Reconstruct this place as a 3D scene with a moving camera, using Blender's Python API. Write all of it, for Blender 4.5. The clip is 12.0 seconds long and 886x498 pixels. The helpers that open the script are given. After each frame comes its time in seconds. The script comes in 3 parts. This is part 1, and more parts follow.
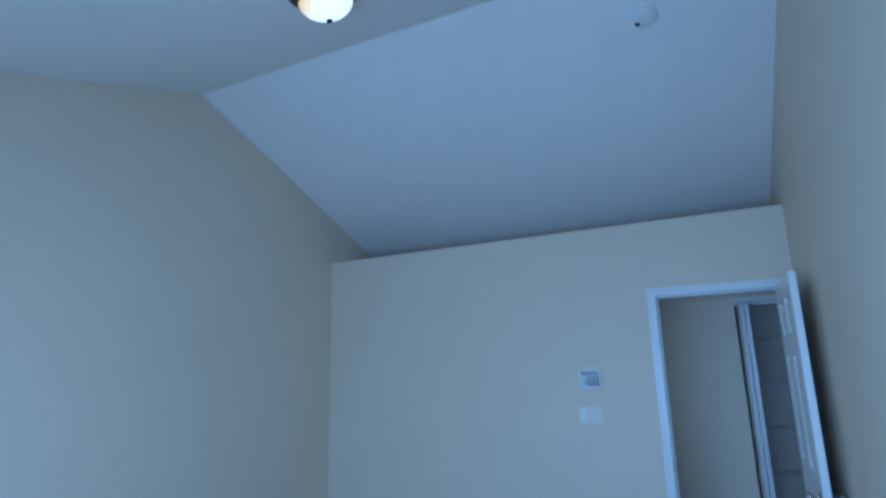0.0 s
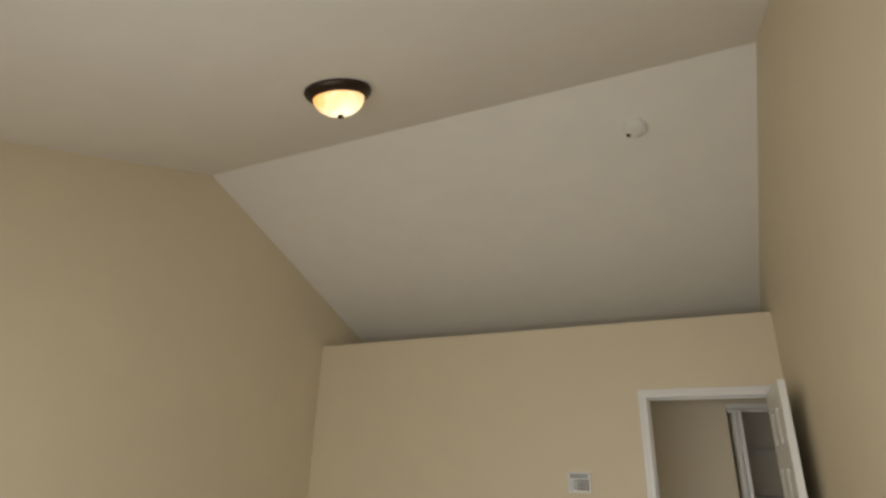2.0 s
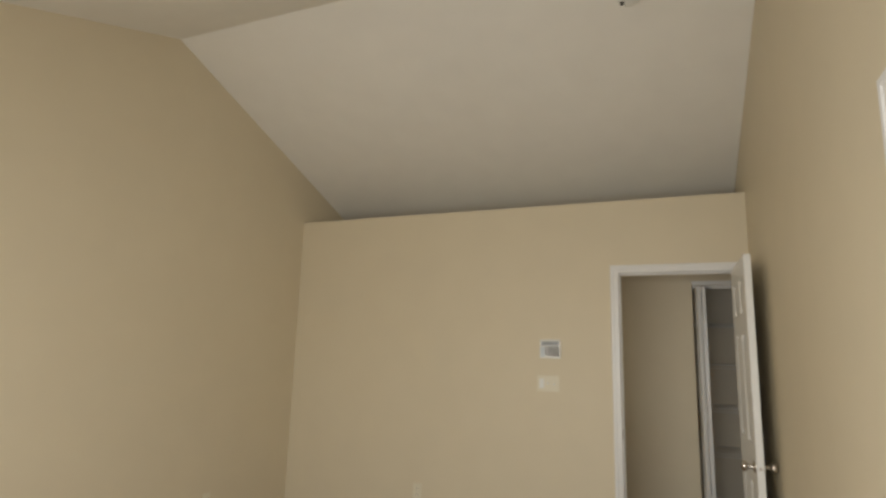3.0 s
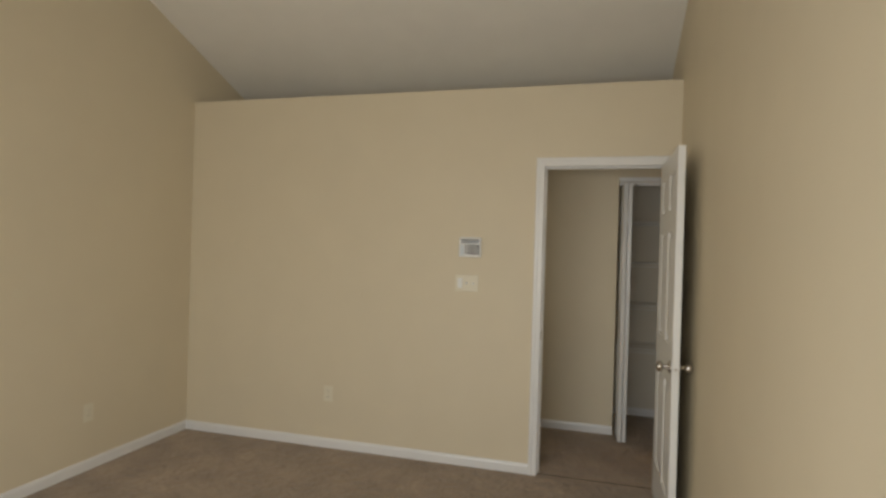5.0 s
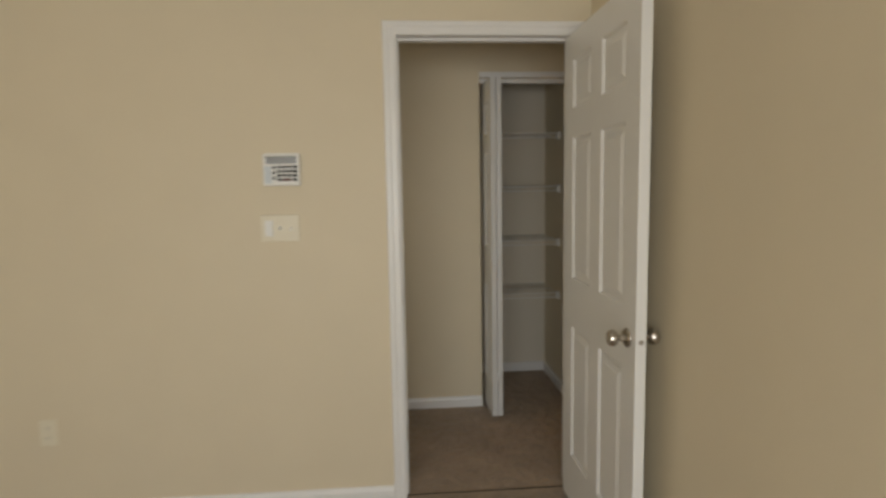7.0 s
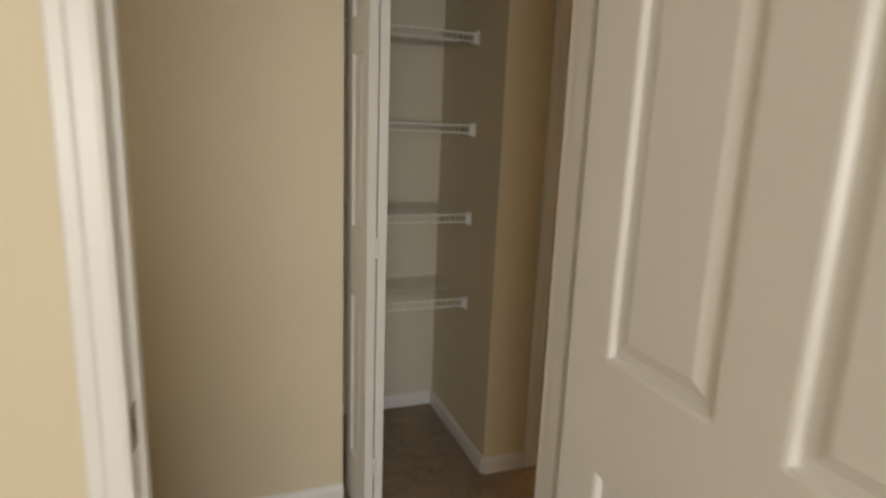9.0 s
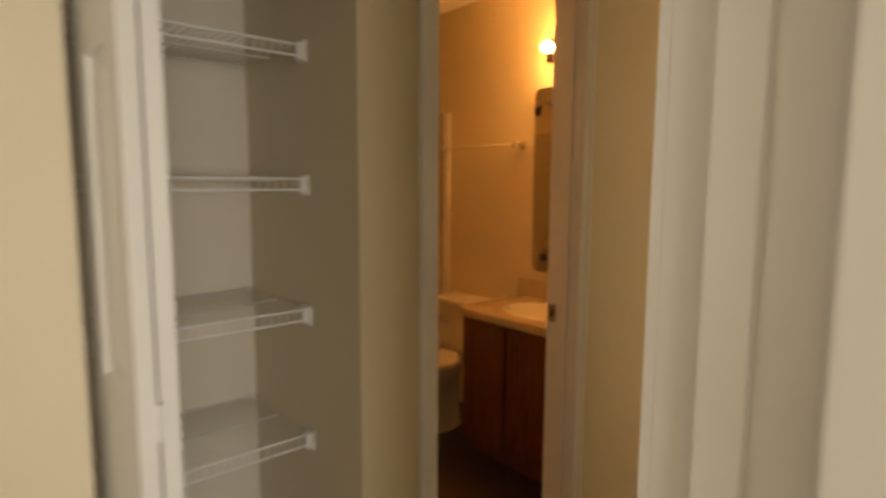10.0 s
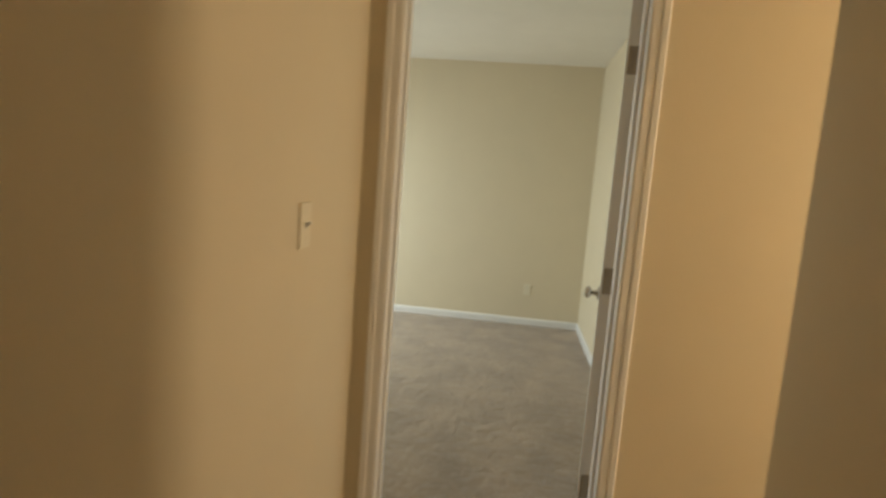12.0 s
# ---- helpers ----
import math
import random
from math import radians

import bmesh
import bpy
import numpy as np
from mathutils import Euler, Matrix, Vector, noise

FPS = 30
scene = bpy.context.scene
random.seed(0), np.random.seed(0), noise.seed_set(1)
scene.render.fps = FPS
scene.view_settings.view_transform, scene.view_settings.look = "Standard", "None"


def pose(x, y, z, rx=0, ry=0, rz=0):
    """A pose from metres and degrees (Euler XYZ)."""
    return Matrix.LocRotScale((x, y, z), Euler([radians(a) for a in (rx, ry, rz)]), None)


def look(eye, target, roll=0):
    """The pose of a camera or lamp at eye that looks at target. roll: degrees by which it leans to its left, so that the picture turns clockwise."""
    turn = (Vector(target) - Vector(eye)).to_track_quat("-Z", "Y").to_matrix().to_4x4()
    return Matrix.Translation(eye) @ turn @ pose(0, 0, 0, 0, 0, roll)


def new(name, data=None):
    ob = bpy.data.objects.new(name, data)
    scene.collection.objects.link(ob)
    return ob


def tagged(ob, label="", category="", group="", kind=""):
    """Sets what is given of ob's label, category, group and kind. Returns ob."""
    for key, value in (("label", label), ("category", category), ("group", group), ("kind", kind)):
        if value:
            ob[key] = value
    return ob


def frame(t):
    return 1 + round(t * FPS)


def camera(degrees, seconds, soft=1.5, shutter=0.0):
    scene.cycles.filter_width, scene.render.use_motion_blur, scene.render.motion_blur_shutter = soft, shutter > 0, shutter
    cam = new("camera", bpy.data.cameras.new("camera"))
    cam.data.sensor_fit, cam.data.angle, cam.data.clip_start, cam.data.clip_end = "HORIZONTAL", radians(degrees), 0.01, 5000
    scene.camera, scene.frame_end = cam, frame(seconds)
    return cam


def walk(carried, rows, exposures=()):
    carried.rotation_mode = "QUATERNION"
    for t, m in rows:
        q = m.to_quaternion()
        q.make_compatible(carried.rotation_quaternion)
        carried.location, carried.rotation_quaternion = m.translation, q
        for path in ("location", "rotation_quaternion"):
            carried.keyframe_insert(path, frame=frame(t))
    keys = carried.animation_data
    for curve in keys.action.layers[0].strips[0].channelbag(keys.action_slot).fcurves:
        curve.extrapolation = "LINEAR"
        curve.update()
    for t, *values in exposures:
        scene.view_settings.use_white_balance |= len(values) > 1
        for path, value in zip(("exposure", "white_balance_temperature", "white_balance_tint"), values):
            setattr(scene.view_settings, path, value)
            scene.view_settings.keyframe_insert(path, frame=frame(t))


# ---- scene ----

# ---------------------------------------------------------------- camera and walk
cam = camera(76.0, 12.0, soft=2.8, shutter=0.5)

PATH = [
    (0, (-0.465, -4.165, 1.558), (-1.307, -2.403, 1.989), -1.6),
    (0.5, (-0.419, -4.178, 1.527), (-1.302, -2.48, 2.105), -1.2),
    (1, (-0.44, -4.182, 1.563), (-1.291, -2.499, 2.231), -1.0),
    (1.5, (-0.443, -4.199, 1.554), (-1.251, -2.535, 2.314), -0.1),
    (2, (-0.439, -4.208, 1.548), (-1.227, -2.52, 2.277), 1.4),
    (2.5, (-0.464, -4.21, 1.496), (-1.24, -2.428, 1.968), 1.6),
    (3, (-0.454, -4.207, 1.474), (-1.21, -2.388, 1.822), 1.6),
    (5, (-0.473, -3.791, 1.483), (-1.006, -1.863, 1.481), 1.7),
    (5.5, (-0.573, -3.523, 1.463), (-0.994, -1.568, 1.413), 0.3),
    (6, (-0.643, -3.137, 1.421), (-0.883, -1.158, 1.264), -1.0),
    (6.5, (-0.73, -2.791, 1.41), (-0.865, -0.809, 1.178), -0.1),
    (7, (-0.836, -2.457, 1.411), (-0.688, -0.475, 1.195), -1.0),
    (9, (-0.684, -0.85, 1.371), (0.003, 0.985, 0.972), 2.2),
    (9.5, (-0.685, -0.451, 1.377), (0.283, 1.267, 1.066), 0.8),
    (10, (-0.498, -0.107, 1.395), (0.804, 1.395, 1.166), 0.3),
    (10.5, (-0.313, 0.166, 1.408), (1.312, 1.301, 1.142), 0.6),
    (11, (0.053, 0.368, 1.391), (1.92, 1.028, 1.113), 0.0),
    (11.5, (0.461, 0.477, 1.379), (2.385, 0.935, 1.077), 4.0),
    (12, (0.895, 0.552, 1.385), (2.866, 0.787, 1.138), 4.4),
]
walk(cam, [(t, look(e, g, r)) for t, e, g, r in PATH], exposures=[
    (0.0, -0.8, 3400, 4), (0.4, -0.76, 3650, 7), (0.8, -0.62, 4100, 13), (1.2, -0.58, 4620, 14), (1.6, -0.58, 5450, 12), (2.0, -0.71, 6300, 10), (2.4, -0.62, 6300, 10),
    (3.0, -0.48, 6300, 10), (5.5, -0.57, 6250, 10), (7.0, -0.42, 6250, 10), (9.0, 0.2, 6450, 11), (9.5, 0.58, 6550, 11), (10.0, 0.62, 7000, 12), (10.5, 0.76, 6700, 11),
    (11.0, 0.5, 6550, 10), (11.5, 0.2, 6500, 10), (11.8, 0.05, 6400, 10), (12.0, -0.06, 6350, 10)])

# ---------------------------------------------------------------- world and large lights
world = bpy.data.worlds.new("sky")
scene.world = world
world.use_nodes = True
wn = world.node_tree.nodes
sky = wn.new("ShaderNodeTexSky")
sky.sky_type, sky.sun_disc = "NISHITA", False
sky.sun_elevation, sky.sun_rotation = radians(40), radians(200)
world.node_tree.links.new(sky.outputs[0], wn["Background"].inputs[0])
wn["Background"].inputs[1].default_value = 0.10


def area_lamp(name, m, w, h, watts, colour):
    data = bpy.data.lights.new(name, "AREA")
    data.shape, data.size, data.size_y, data.energy, data.color = "RECTANGLE", w, h, watts, colour
    ob = new(name, data)
    ob.matrix_world = m
    return ob


# Daylight through the windows of the bedroom and the far room
area_lamp("window_daylight_bedroom", look((-1.3, -4.46, 1.33), (-1.3, -3.46, 1.01)), 2.3, 1.0, 79, (0.965, 0.955, 0.905))
area_lamp("window_daylight_far_room", look((5.3, 3.55, 1.4), (5.3, 2.2, 0.0)), 1.6, 1.35, 80, (0.88, 0.98, 0.95))
# Warm light out of the side hall: its source is unseen, its window assumed
area_lamp("side_hall_warm_light", look((2.04, -1.98, 1.52), (2.04, 1, 1.5)), 0.38, 1.10, 23, (1.0, 0.755, 0.465))
# Weak warm fill added at the hall's unseen west end, brightening west-facing sides
area_lamp("hall_west_fill", look((-1.57, 0.60, 1.50), (1.0, 0.62, 1.2)), 0.50, 1.05, 1.35, (1.0, 0.88, 0.69))


# ---------------------------------------------------------------- materials
def material(name, rgb, rough=0.6, metal=0.0, noise_scale=0.0, vary=0.0, bump=0.0, bump_scale=200.0, spec=0.5, coat=0.0):
    m = bpy.data.materials.new(name)
    m.use_nodes = True
    nt = m.node_tree
    b = nt.nodes["Principled BSDF"]
    b.inputs["Base Color"].default_value = (*rgb, 1)
    b.inputs["Roughness"].default_value = rough
    b.inputs["Metallic"].default_value = metal
    b.inputs["Specular IOR Level"].default_value = spec
    b.inputs["Coat Weight"].default_value = coat
    tc = nt.nodes.new("ShaderNodeTexCoord")
    if vary:
        n = nt.nodes.new("ShaderNodeTexNoise")
        n.inputs["Scale"].default_value, n.inputs["Detail"].default_value = noise_scale, 6
        nt.links.new(tc.outputs["Object"], n.inputs["Vector"])
        n2 = nt.nodes.new("ShaderNodeTexNoise")
        n2.inputs["Scale"].default_value, n2.inputs["Detail"].default_value = noise_scale * 0.13, 3
        nt.links.new(tc.outputs["Object"], n2.inputs["Vector"])
        add = nt.nodes.new("ShaderNodeMath")
        add.operation = "ADD"
        nt.links.new(n.outputs["Fac"], add.inputs[0])
        nt.links.new(n2.outputs["Fac"], add.inputs[1])
        mr = nt.nodes.new("ShaderNodeMapRange")
        mr.inputs["From Min"].default_value, mr.inputs["From Max"].default_value = 0.6, 1.4
        mr.inputs["To Min"].default_value, mr.inputs["To Max"].default_value = 1 - vary, 1 + vary
        nt.links.new(add.outputs[0], mr.inputs["Value"])
        mix = nt.nodes.new("ShaderNodeVectorMath")
        mix.operation = "SCALE"
        mix.inputs[0].default_value = rgb
        nt.links.new(mr.outputs["Result"], mix.inputs["Scale"])
        nt.links.new(mix.outputs[0], b.inputs["Base Color"])
        rr = nt.nodes.new("ShaderNodeMapRange")
        rr.inputs["To Min"].default_value, rr.inputs["To Max"].default_value = max(rough - 0.1, 0.02), min(rough + 0.1, 1)
        nt.links.new(n2.outputs["Fac"], rr.inputs["Value"])
        nt.links.new(rr.outputs["Result"], b.inputs["Roughness"])
    if bump:
        nb = nt.nodes.new("ShaderNodeTexNoise")
        nb.inputs["Scale"].default_value, nb.inputs["Detail"].default_value = bump_scale, 4
        nt.links.new(tc.outputs["Object"], nb.inputs["Vector"])
        bp = nt.nodes.new("ShaderNodeBump")
        bp.inputs["Strength"].default_value, bp.inputs["Distance"].default_value = bump, 0.004
        nt.links.new(nb.outputs["Fac"], bp.inputs["Height"])
        nt.links.new(bp.outputs["Normal"], b.inputs["Normal"])
    return m


def glow(name, rgb, strength):
    m = material(name, rgb, 0.3)
    b = m.node_tree.nodes["Principled BSDF"]
    b.inputs["Emission Color"].default_value = (*rgb, 1)
    b.inputs["Emission Strength"].default_value = strength
    return m


def carpet_material():
    m = material("carpet", (0.325, 0.243, 0.166), 0.95, noise_scale=38, vary=0.22, spec=0.1)
    nt = m.node_tree
    b = nt.nodes["Principled BSDF"]
    b.inputs["Sheen Weight"].default_value = 0.3
    b.inputs["Sheen Roughness"].default_value = 0.6
    tc = nt.nodes.new("ShaderNodeTexCoord")
    fine = nt.nodes.new("ShaderNodeTexNoise")
    fine.inputs["Scale"].default_value, fine.inputs["Detail"].default_value = 170, 5
    swirl = nt.nodes.new("ShaderNodeTexNoise")
    swirl.inputs["Scale"].default_value, swirl.inputs["Detail"].default_value, swirl.inputs["Distortion"].default_value = 15, 4, 0.3
    for n in (fine, swirl):
        nt.links.new(tc.outputs["Object"], n.inputs["Vector"])
    b1 = nt.nodes.new("ShaderNodeBump")
    b1.inputs["Strength"].default_value, b1.inputs["Distance"].default_value = 0.8, 0.006
    nt.links.new(fine.outputs["Fac"], b1.inputs["Height"])
    b2 = nt.nodes.new("ShaderNodeBump")
    b2.inputs["Strength"].default_value, b2.inputs["Distance"].default_value = 0.7, 0.032
    nt.links.new(swirl.outputs["Fac"], b2.inputs["Height"])
    nt.links.new(b1.outputs["Normal"], b2.inputs["Normal"])
    nt.links.new(b2.outputs["Normal"], b.inputs["Normal"])
    # pile brushed one way or the other reads lighter or darker
    rub = nt.nodes.new("ShaderNodeMapRange")
    rub.inputs["From Min"].default_value, rub.inputs["From Max"].default_value = 0.35, 0.65
    rub.inputs["To Min"].default_value, rub.inputs["To Max"].default_value = 0.90, 1.11
    patch = nt.nodes.new("ShaderNodeTexNoise")
    patch.inputs["Scale"].default_value, patch.inputs["Detail"].default_value, patch.inputs["Distortion"].default_value = 3.2, 6, 0.6
    nt.links.new(tc.outputs["Object"], patch.inputs["Vector"])
    nt.links.new(patch.outputs["Fac"], rub.inputs["Value"])
    old = b.inputs["Base Color"].links[0].from_socket
    sc = nt.nodes.new("ShaderNodeVectorMath")
    sc.operation = "SCALE"
    nt.links.new(old, sc.inputs[0])
    nt.links.new(rub.outputs["Result"], sc.inputs["Scale"])
    nt.links.new(sc.outputs[0], b.inputs["Base Color"])
    return m


def wood_material(name, rgb):
    m = material(name, rgb, 0.35, coat=0.2)
    nt = m.node_tree
    b = nt.nodes["Principled BSDF"]
    tc = nt.nodes.new("ShaderNodeTexCoord")
    mp = nt.nodes.new("ShaderNodeMapping")
    mp.inputs["Scale"].default_value = (30, 30, 2.5)
    n = nt.nodes.new("ShaderNodeTexNoise")
    n.inputs["Scale"].default_value, n.inputs["Detail"].default_value, n.inputs["Distortion"].default_value = 1.6, 8, 0.8
    cr = nt.nodes.new("ShaderNodeValToRGB")
    cr.color_ramp.elements[0].position, cr.color_ramp.elements[1].position = 0.3, 0.75
    cr.color_ramp.elements[0].color = (*[c * 0.55 for c in rgb], 1)
    cr.color_ramp.elements[1].color = (*[c * 1.35 for c in rgb], 1)
    nt.links.new(tc.outputs["Object"], mp.inputs["Vector"])
    nt.links.new(mp.outputs["Vector"], n.inputs["Vector"])
    nt.links.new(n.outputs["Fac"], cr.inputs["Fac"])
    nt.links.new(cr.outputs["Color"], b.inputs["Base Color"])
    return m


WALL = material("cream_wall_paint", (0.70, 0.615, 0.45), 0.55, noise_scale=4, vary=0.025, bump=0.12, bump_scale=130)
CLOSET = material("closet_wall_paint", (0.72, 0.67, 0.57), 0.6, noise_scale=4, vary=0.03, bump=0.12, bump_scale=130)
IVORY = material("ivory_plastic", (0.75, 0.69, 0.54), 0.4, noise_scale=30, vary=0.02)
CEIL = material("white_ceiling_paint", (0.86, 0.835, 0.775), 0.85, noise_scale=5, vary=0.03, bump=0.22, bump_scale=70)
TRIM = material("white_trim_paint", (0.80, 0.79, 0.77), 0.35, noise_scale=9, vary=0.02, bump=0.04, bump_scale=60)
DOOR = material("white_door_paint", (0.79, 0.78, 0.75), 0.33, noise_scale=7, vary=0.02, bump=0.08, bump_scale=160)
SHELFWHITE = material("white_vinyl_coating", (0.82, 0.82, 0.8), 0.35, noise_scale=20, vary=0.02)
NICKEL = material("satin_nickel", (0.55, 0.51, 0.46), 0.28, 1.0, noise_scale=40, vary=0.08)
HINGE = material("aged_brass_hinge", (0.36, 0.30, 0.22), 0.4, 1.0, noise_scale=60, vary=0.15)
BRONZE = material("oil_rubbed_bronze", (0.045, 0.03, 0.022), 0.4, 0.7, noise_scale=30, vary=0.2)
PLASTIC = material("white_plastic", (0.8, 0.79, 0.75), 0.4, noise_scale=30, vary=0.02)
GREYPL = material("grey_plastic", (0.24, 0.23, 0.21), 0.45, noise_scale=40, vary=0.05)
CHARCOAL = material("charcoal_rubber_keys", (0.028, 0.027, 0.026), 0.7, noise_scale=40, vary=0.08, spec=0.25)
LCD = material("grey_display", (0.17, 0.165, 0.15), 0.25, noise_scale=40, vary=0.05)
LABEL = material("pale_label_paper", (0.62, 0.66, 0.68), 0.5, noise_scale=40, vary=0.03)
REDKEY = material("dark_red_key", (0.10, 0.035, 0.03), 0.6, noise_scale=40, vary=0.08)
DARK = material("dark_rubber", (0.03, 0.028, 0.025), 0.6, noise_scale=40, vary=0.1)
BLACKGAP = material("dark_seam", (0.06, 0.045, 0.03), 0.9, noise_scale=50, vary=0.3)
PORCELAIN = material("bone_porcelain", (0.72, 0.66, 0.55), 0.12, noise_scale=6, vary=0.02, coat=0.4)
COUNTER = material("beige_cultured_marble", (0.50, 0.40, 0.27), 0.2, noise_scale=22, vary=0.08, coat=0.3)
CABINET = wood_material("cherry_cabinet_wood", (0.16, 0.046, 0.02))
SURROUND = material("beige_tub_surround", (0.57, 0.48, 0.345), 0.25, noise_scale=5, vary=0.02)
VINYL = material("brown_vinyl_floor", (0.075, 0.046, 0.03), 0.35, noise_scale=14, vary=0.25, bump=0.1, bump_scale=40)
CARPET = carpet_material()
MIRROR = material("mirror_glass", (0.85, 0.86, 0.85), 0.02, 1.0)


def lamp_glass():
    """Alabaster glass lit by two bulbs inside: brighter near the bulbs, amber veins and edge."""
    m = glow("lit_alabaster_glass", (1.0, 0.70, 0.30), 1.0)
    nt = m.node_tree
    b = nt.nodes["Principled BSDF"]
    tc, ln, ns = nt.nodes.new("ShaderNodeTexCoord"), nt.nodes.new("ShaderNodeVectorMath"), nt.nodes.new("ShaderNodeTexNoise")
    mp = nt.nodes.new("ShaderNodeMapping")
    mp.inputs["Location"].default_value, mp.inputs["Scale"].default_value = (0.02, 0, 0), (1, 1, 0)
    ln.operation = "LENGTH"
    ns.inputs["Scale"].default_value, ns.inputs["Detail"].default_value, ns.inputs["Distortion"].default_value = 14, 5, 1.5
    nt.links.new(tc.outputs["Object"], mp.inputs["Vector"])
    nt.links.new(mp.outputs["Vector"], ln.inputs[0])
    nt.links.new(tc.outputs["Object"], ns.inputs["Vector"])
    add = nt.nodes.new("ShaderNodeMath")
    add.operation, add.inputs[1].default_value = "MULTIPLY_ADD", 0.13
    nt.links.new(ns.outputs["Fac"], add.inputs[0])
    nt.links.new(ln.outputs["Value"], add.inputs[2])
    mr = nt.nodes.new("ShaderNodeMapRange")
    mr.inputs["From Min"].default_value, mr.inputs["From Max"].default_value = 0.10, 0.205
    nt.links.new(add.outputs[0], mr.inputs["Value"])
    cr = nt.nodes.new("ShaderNodeValToRGB")
    cr.color_ramp.elements[0].color, cr.color_ramp.elements[1].color = (1.0, 0.86, 0.56, 1), (0.66, 0.30, 0.07, 1)
    nt.links.new(mr.outputs["Result"], cr.inputs["Fac"])
    nt.links.new(cr.outputs["Color"], b.inputs["Emission Color"])
    b.inputs["Emission Strength"].default_value = 2.3
    return m


LAMPGLASS = lamp_glass()
BULB = glow("lit_globe_bulb", (1.0, 0.44, 0.105), 92.0)


# ---------------------------------------------------------------- mesh helpers
def mesh_ob(name, bm, mat, parent=None, label="", smooth=False):
    bmesh.ops.recalc_face_normals(bm, faces=bm.faces[:])
    if smooth:
        for f in bm.faces:
            f.smooth = True
    me = bpy.data.meshes.new(name)
    bm.to_mesh(me)
    bm.free()
    me.materials.append(mat)
    ob = new(name, me)
    if smooth:
        me.set_sharp_from_angle(angle=radians(35))
    if parent:
        ob.parent = parent
    if label:
        tagged(ob, label)
    return ob


def part(name, bm, mat, parent, label="", smooth=False):
    return mesh_ob(name, bm, mat, parent, label, smooth)


def empty(name, m, label, category, group="", kind=""):
    ob = new(name)
    ob.empty_display_size = 0.1
    ob.matrix_basis = m
    return tagged(ob, label, category, group, kind)


def struct(ob, label="", category=""):
    return tagged(ob, label, category, kind="structure")


def box(lo, hi, bevel=0.0, bm=None):
    b = bmesh.new()
    v = [b.verts.new((x, y, z)) for x in (lo[0], hi[0]) for y in (lo[1], hi[1]) for z in (lo[2], hi[2])]
    for f in ((0, 1, 3, 2), (4, 6, 7, 5), (0, 4, 5, 1), (2, 3, 7, 6), (0, 2, 6, 4), (1, 5, 7, 3)):
        b.faces.new([v[i] for i in f])
    bmesh.ops.recalc_face_normals(b, faces=b.faces[:])
    if bevel:
        bmesh.ops.bevel(b, geom=b.edges[:], offset=bevel, segments=2, affect="EDGES", profile=0.6)
    return join(bm, b)


def join(bm, b):
    if bm is None:
        return b
    me = bpy.data.meshes.new("tmp")
    b.to_mesh(me)
    b.free()
    bm.from_mesh(me)
    bpy.data.meshes.remove(me)
    return bm


def lathe(profile, m=None, seg=28, bm=None):
    """profile: (radius, height) from one end to the other, spun round z."""
    b = bmesh.new()
    rings = []
    for r, z in profile:
        if r < 1e-5:
            rings.append([b.verts.new((0, 0, z))])
        else:
            rings.append([b.verts.new((r * math.cos(2 * math.pi * i / seg), r * math.sin(2 * math.pi * i / seg), z)) for i in range(seg)])
    for a, c in zip(rings, rings[1:]):
        for i in range(seg):
            j = (i + 1) % seg
            vs = [a[i % len(a)], a[j % len(a)], c[j % len(c)], c[i % len(c)]]
            vs = list(dict.fromkeys(vs))
            if len(vs) > 2:
                b.faces.new(vs)
    if m is not None:
        bmesh.ops.transform(b, matrix=m, verts=b.verts[:])
    return join(bm, b)


def rod(a, c, r, seg=10, bm=None):
    a, c = Vector(a), Vector(c)
    d = c - a
    m = Matrix.Translation(a) @ d.to_track_quat("Z", "Y").to_matrix().to_4x4()
    return lathe([(0, 0), (r, 0), (r, d.length), (0, d.length)], m, seg, bm)


def extrude_poly(pts, axis, lo, hi):
    """A polygon of (a, b) pairs in the plane across axis, drawn out from lo to hi."""
    b = bmesh.new()

    def at(p, h):
        return {"x": (h, p[0], p[1]), "y": (p[0], h, p[1]), "z": (p[0], p[1], h)}[axis]

    v0, v1 = [b.verts.new(at(p, lo)) for p in pts], [b.verts.new(at(p, hi)) for p in pts]
    b.faces.new(v0), b.faces.new(list(reversed(v1)))
    for i in range(len(pts)):
        j = (i + 1) % len(pts)
        b.faces.new((v0[i], v0[j], v1[j], v1[i]))
    return b


def loft(rings, bm=None, cap=True):
    b = bmesh.new()
    vs = [[b.verts.new(p) for p in r] for r in rings]
    n = len(vs[0])
    for q, s in zip(vs, vs[1:]):
        for i in range(n):
            j = (i + 1) % n
            b.faces.new((q[i], q[j], s[j], s[i]))
    if cap:
        b.faces.new(vs[0]), b.faces.new(vs[-1][::-1])
    return join(bm, b)


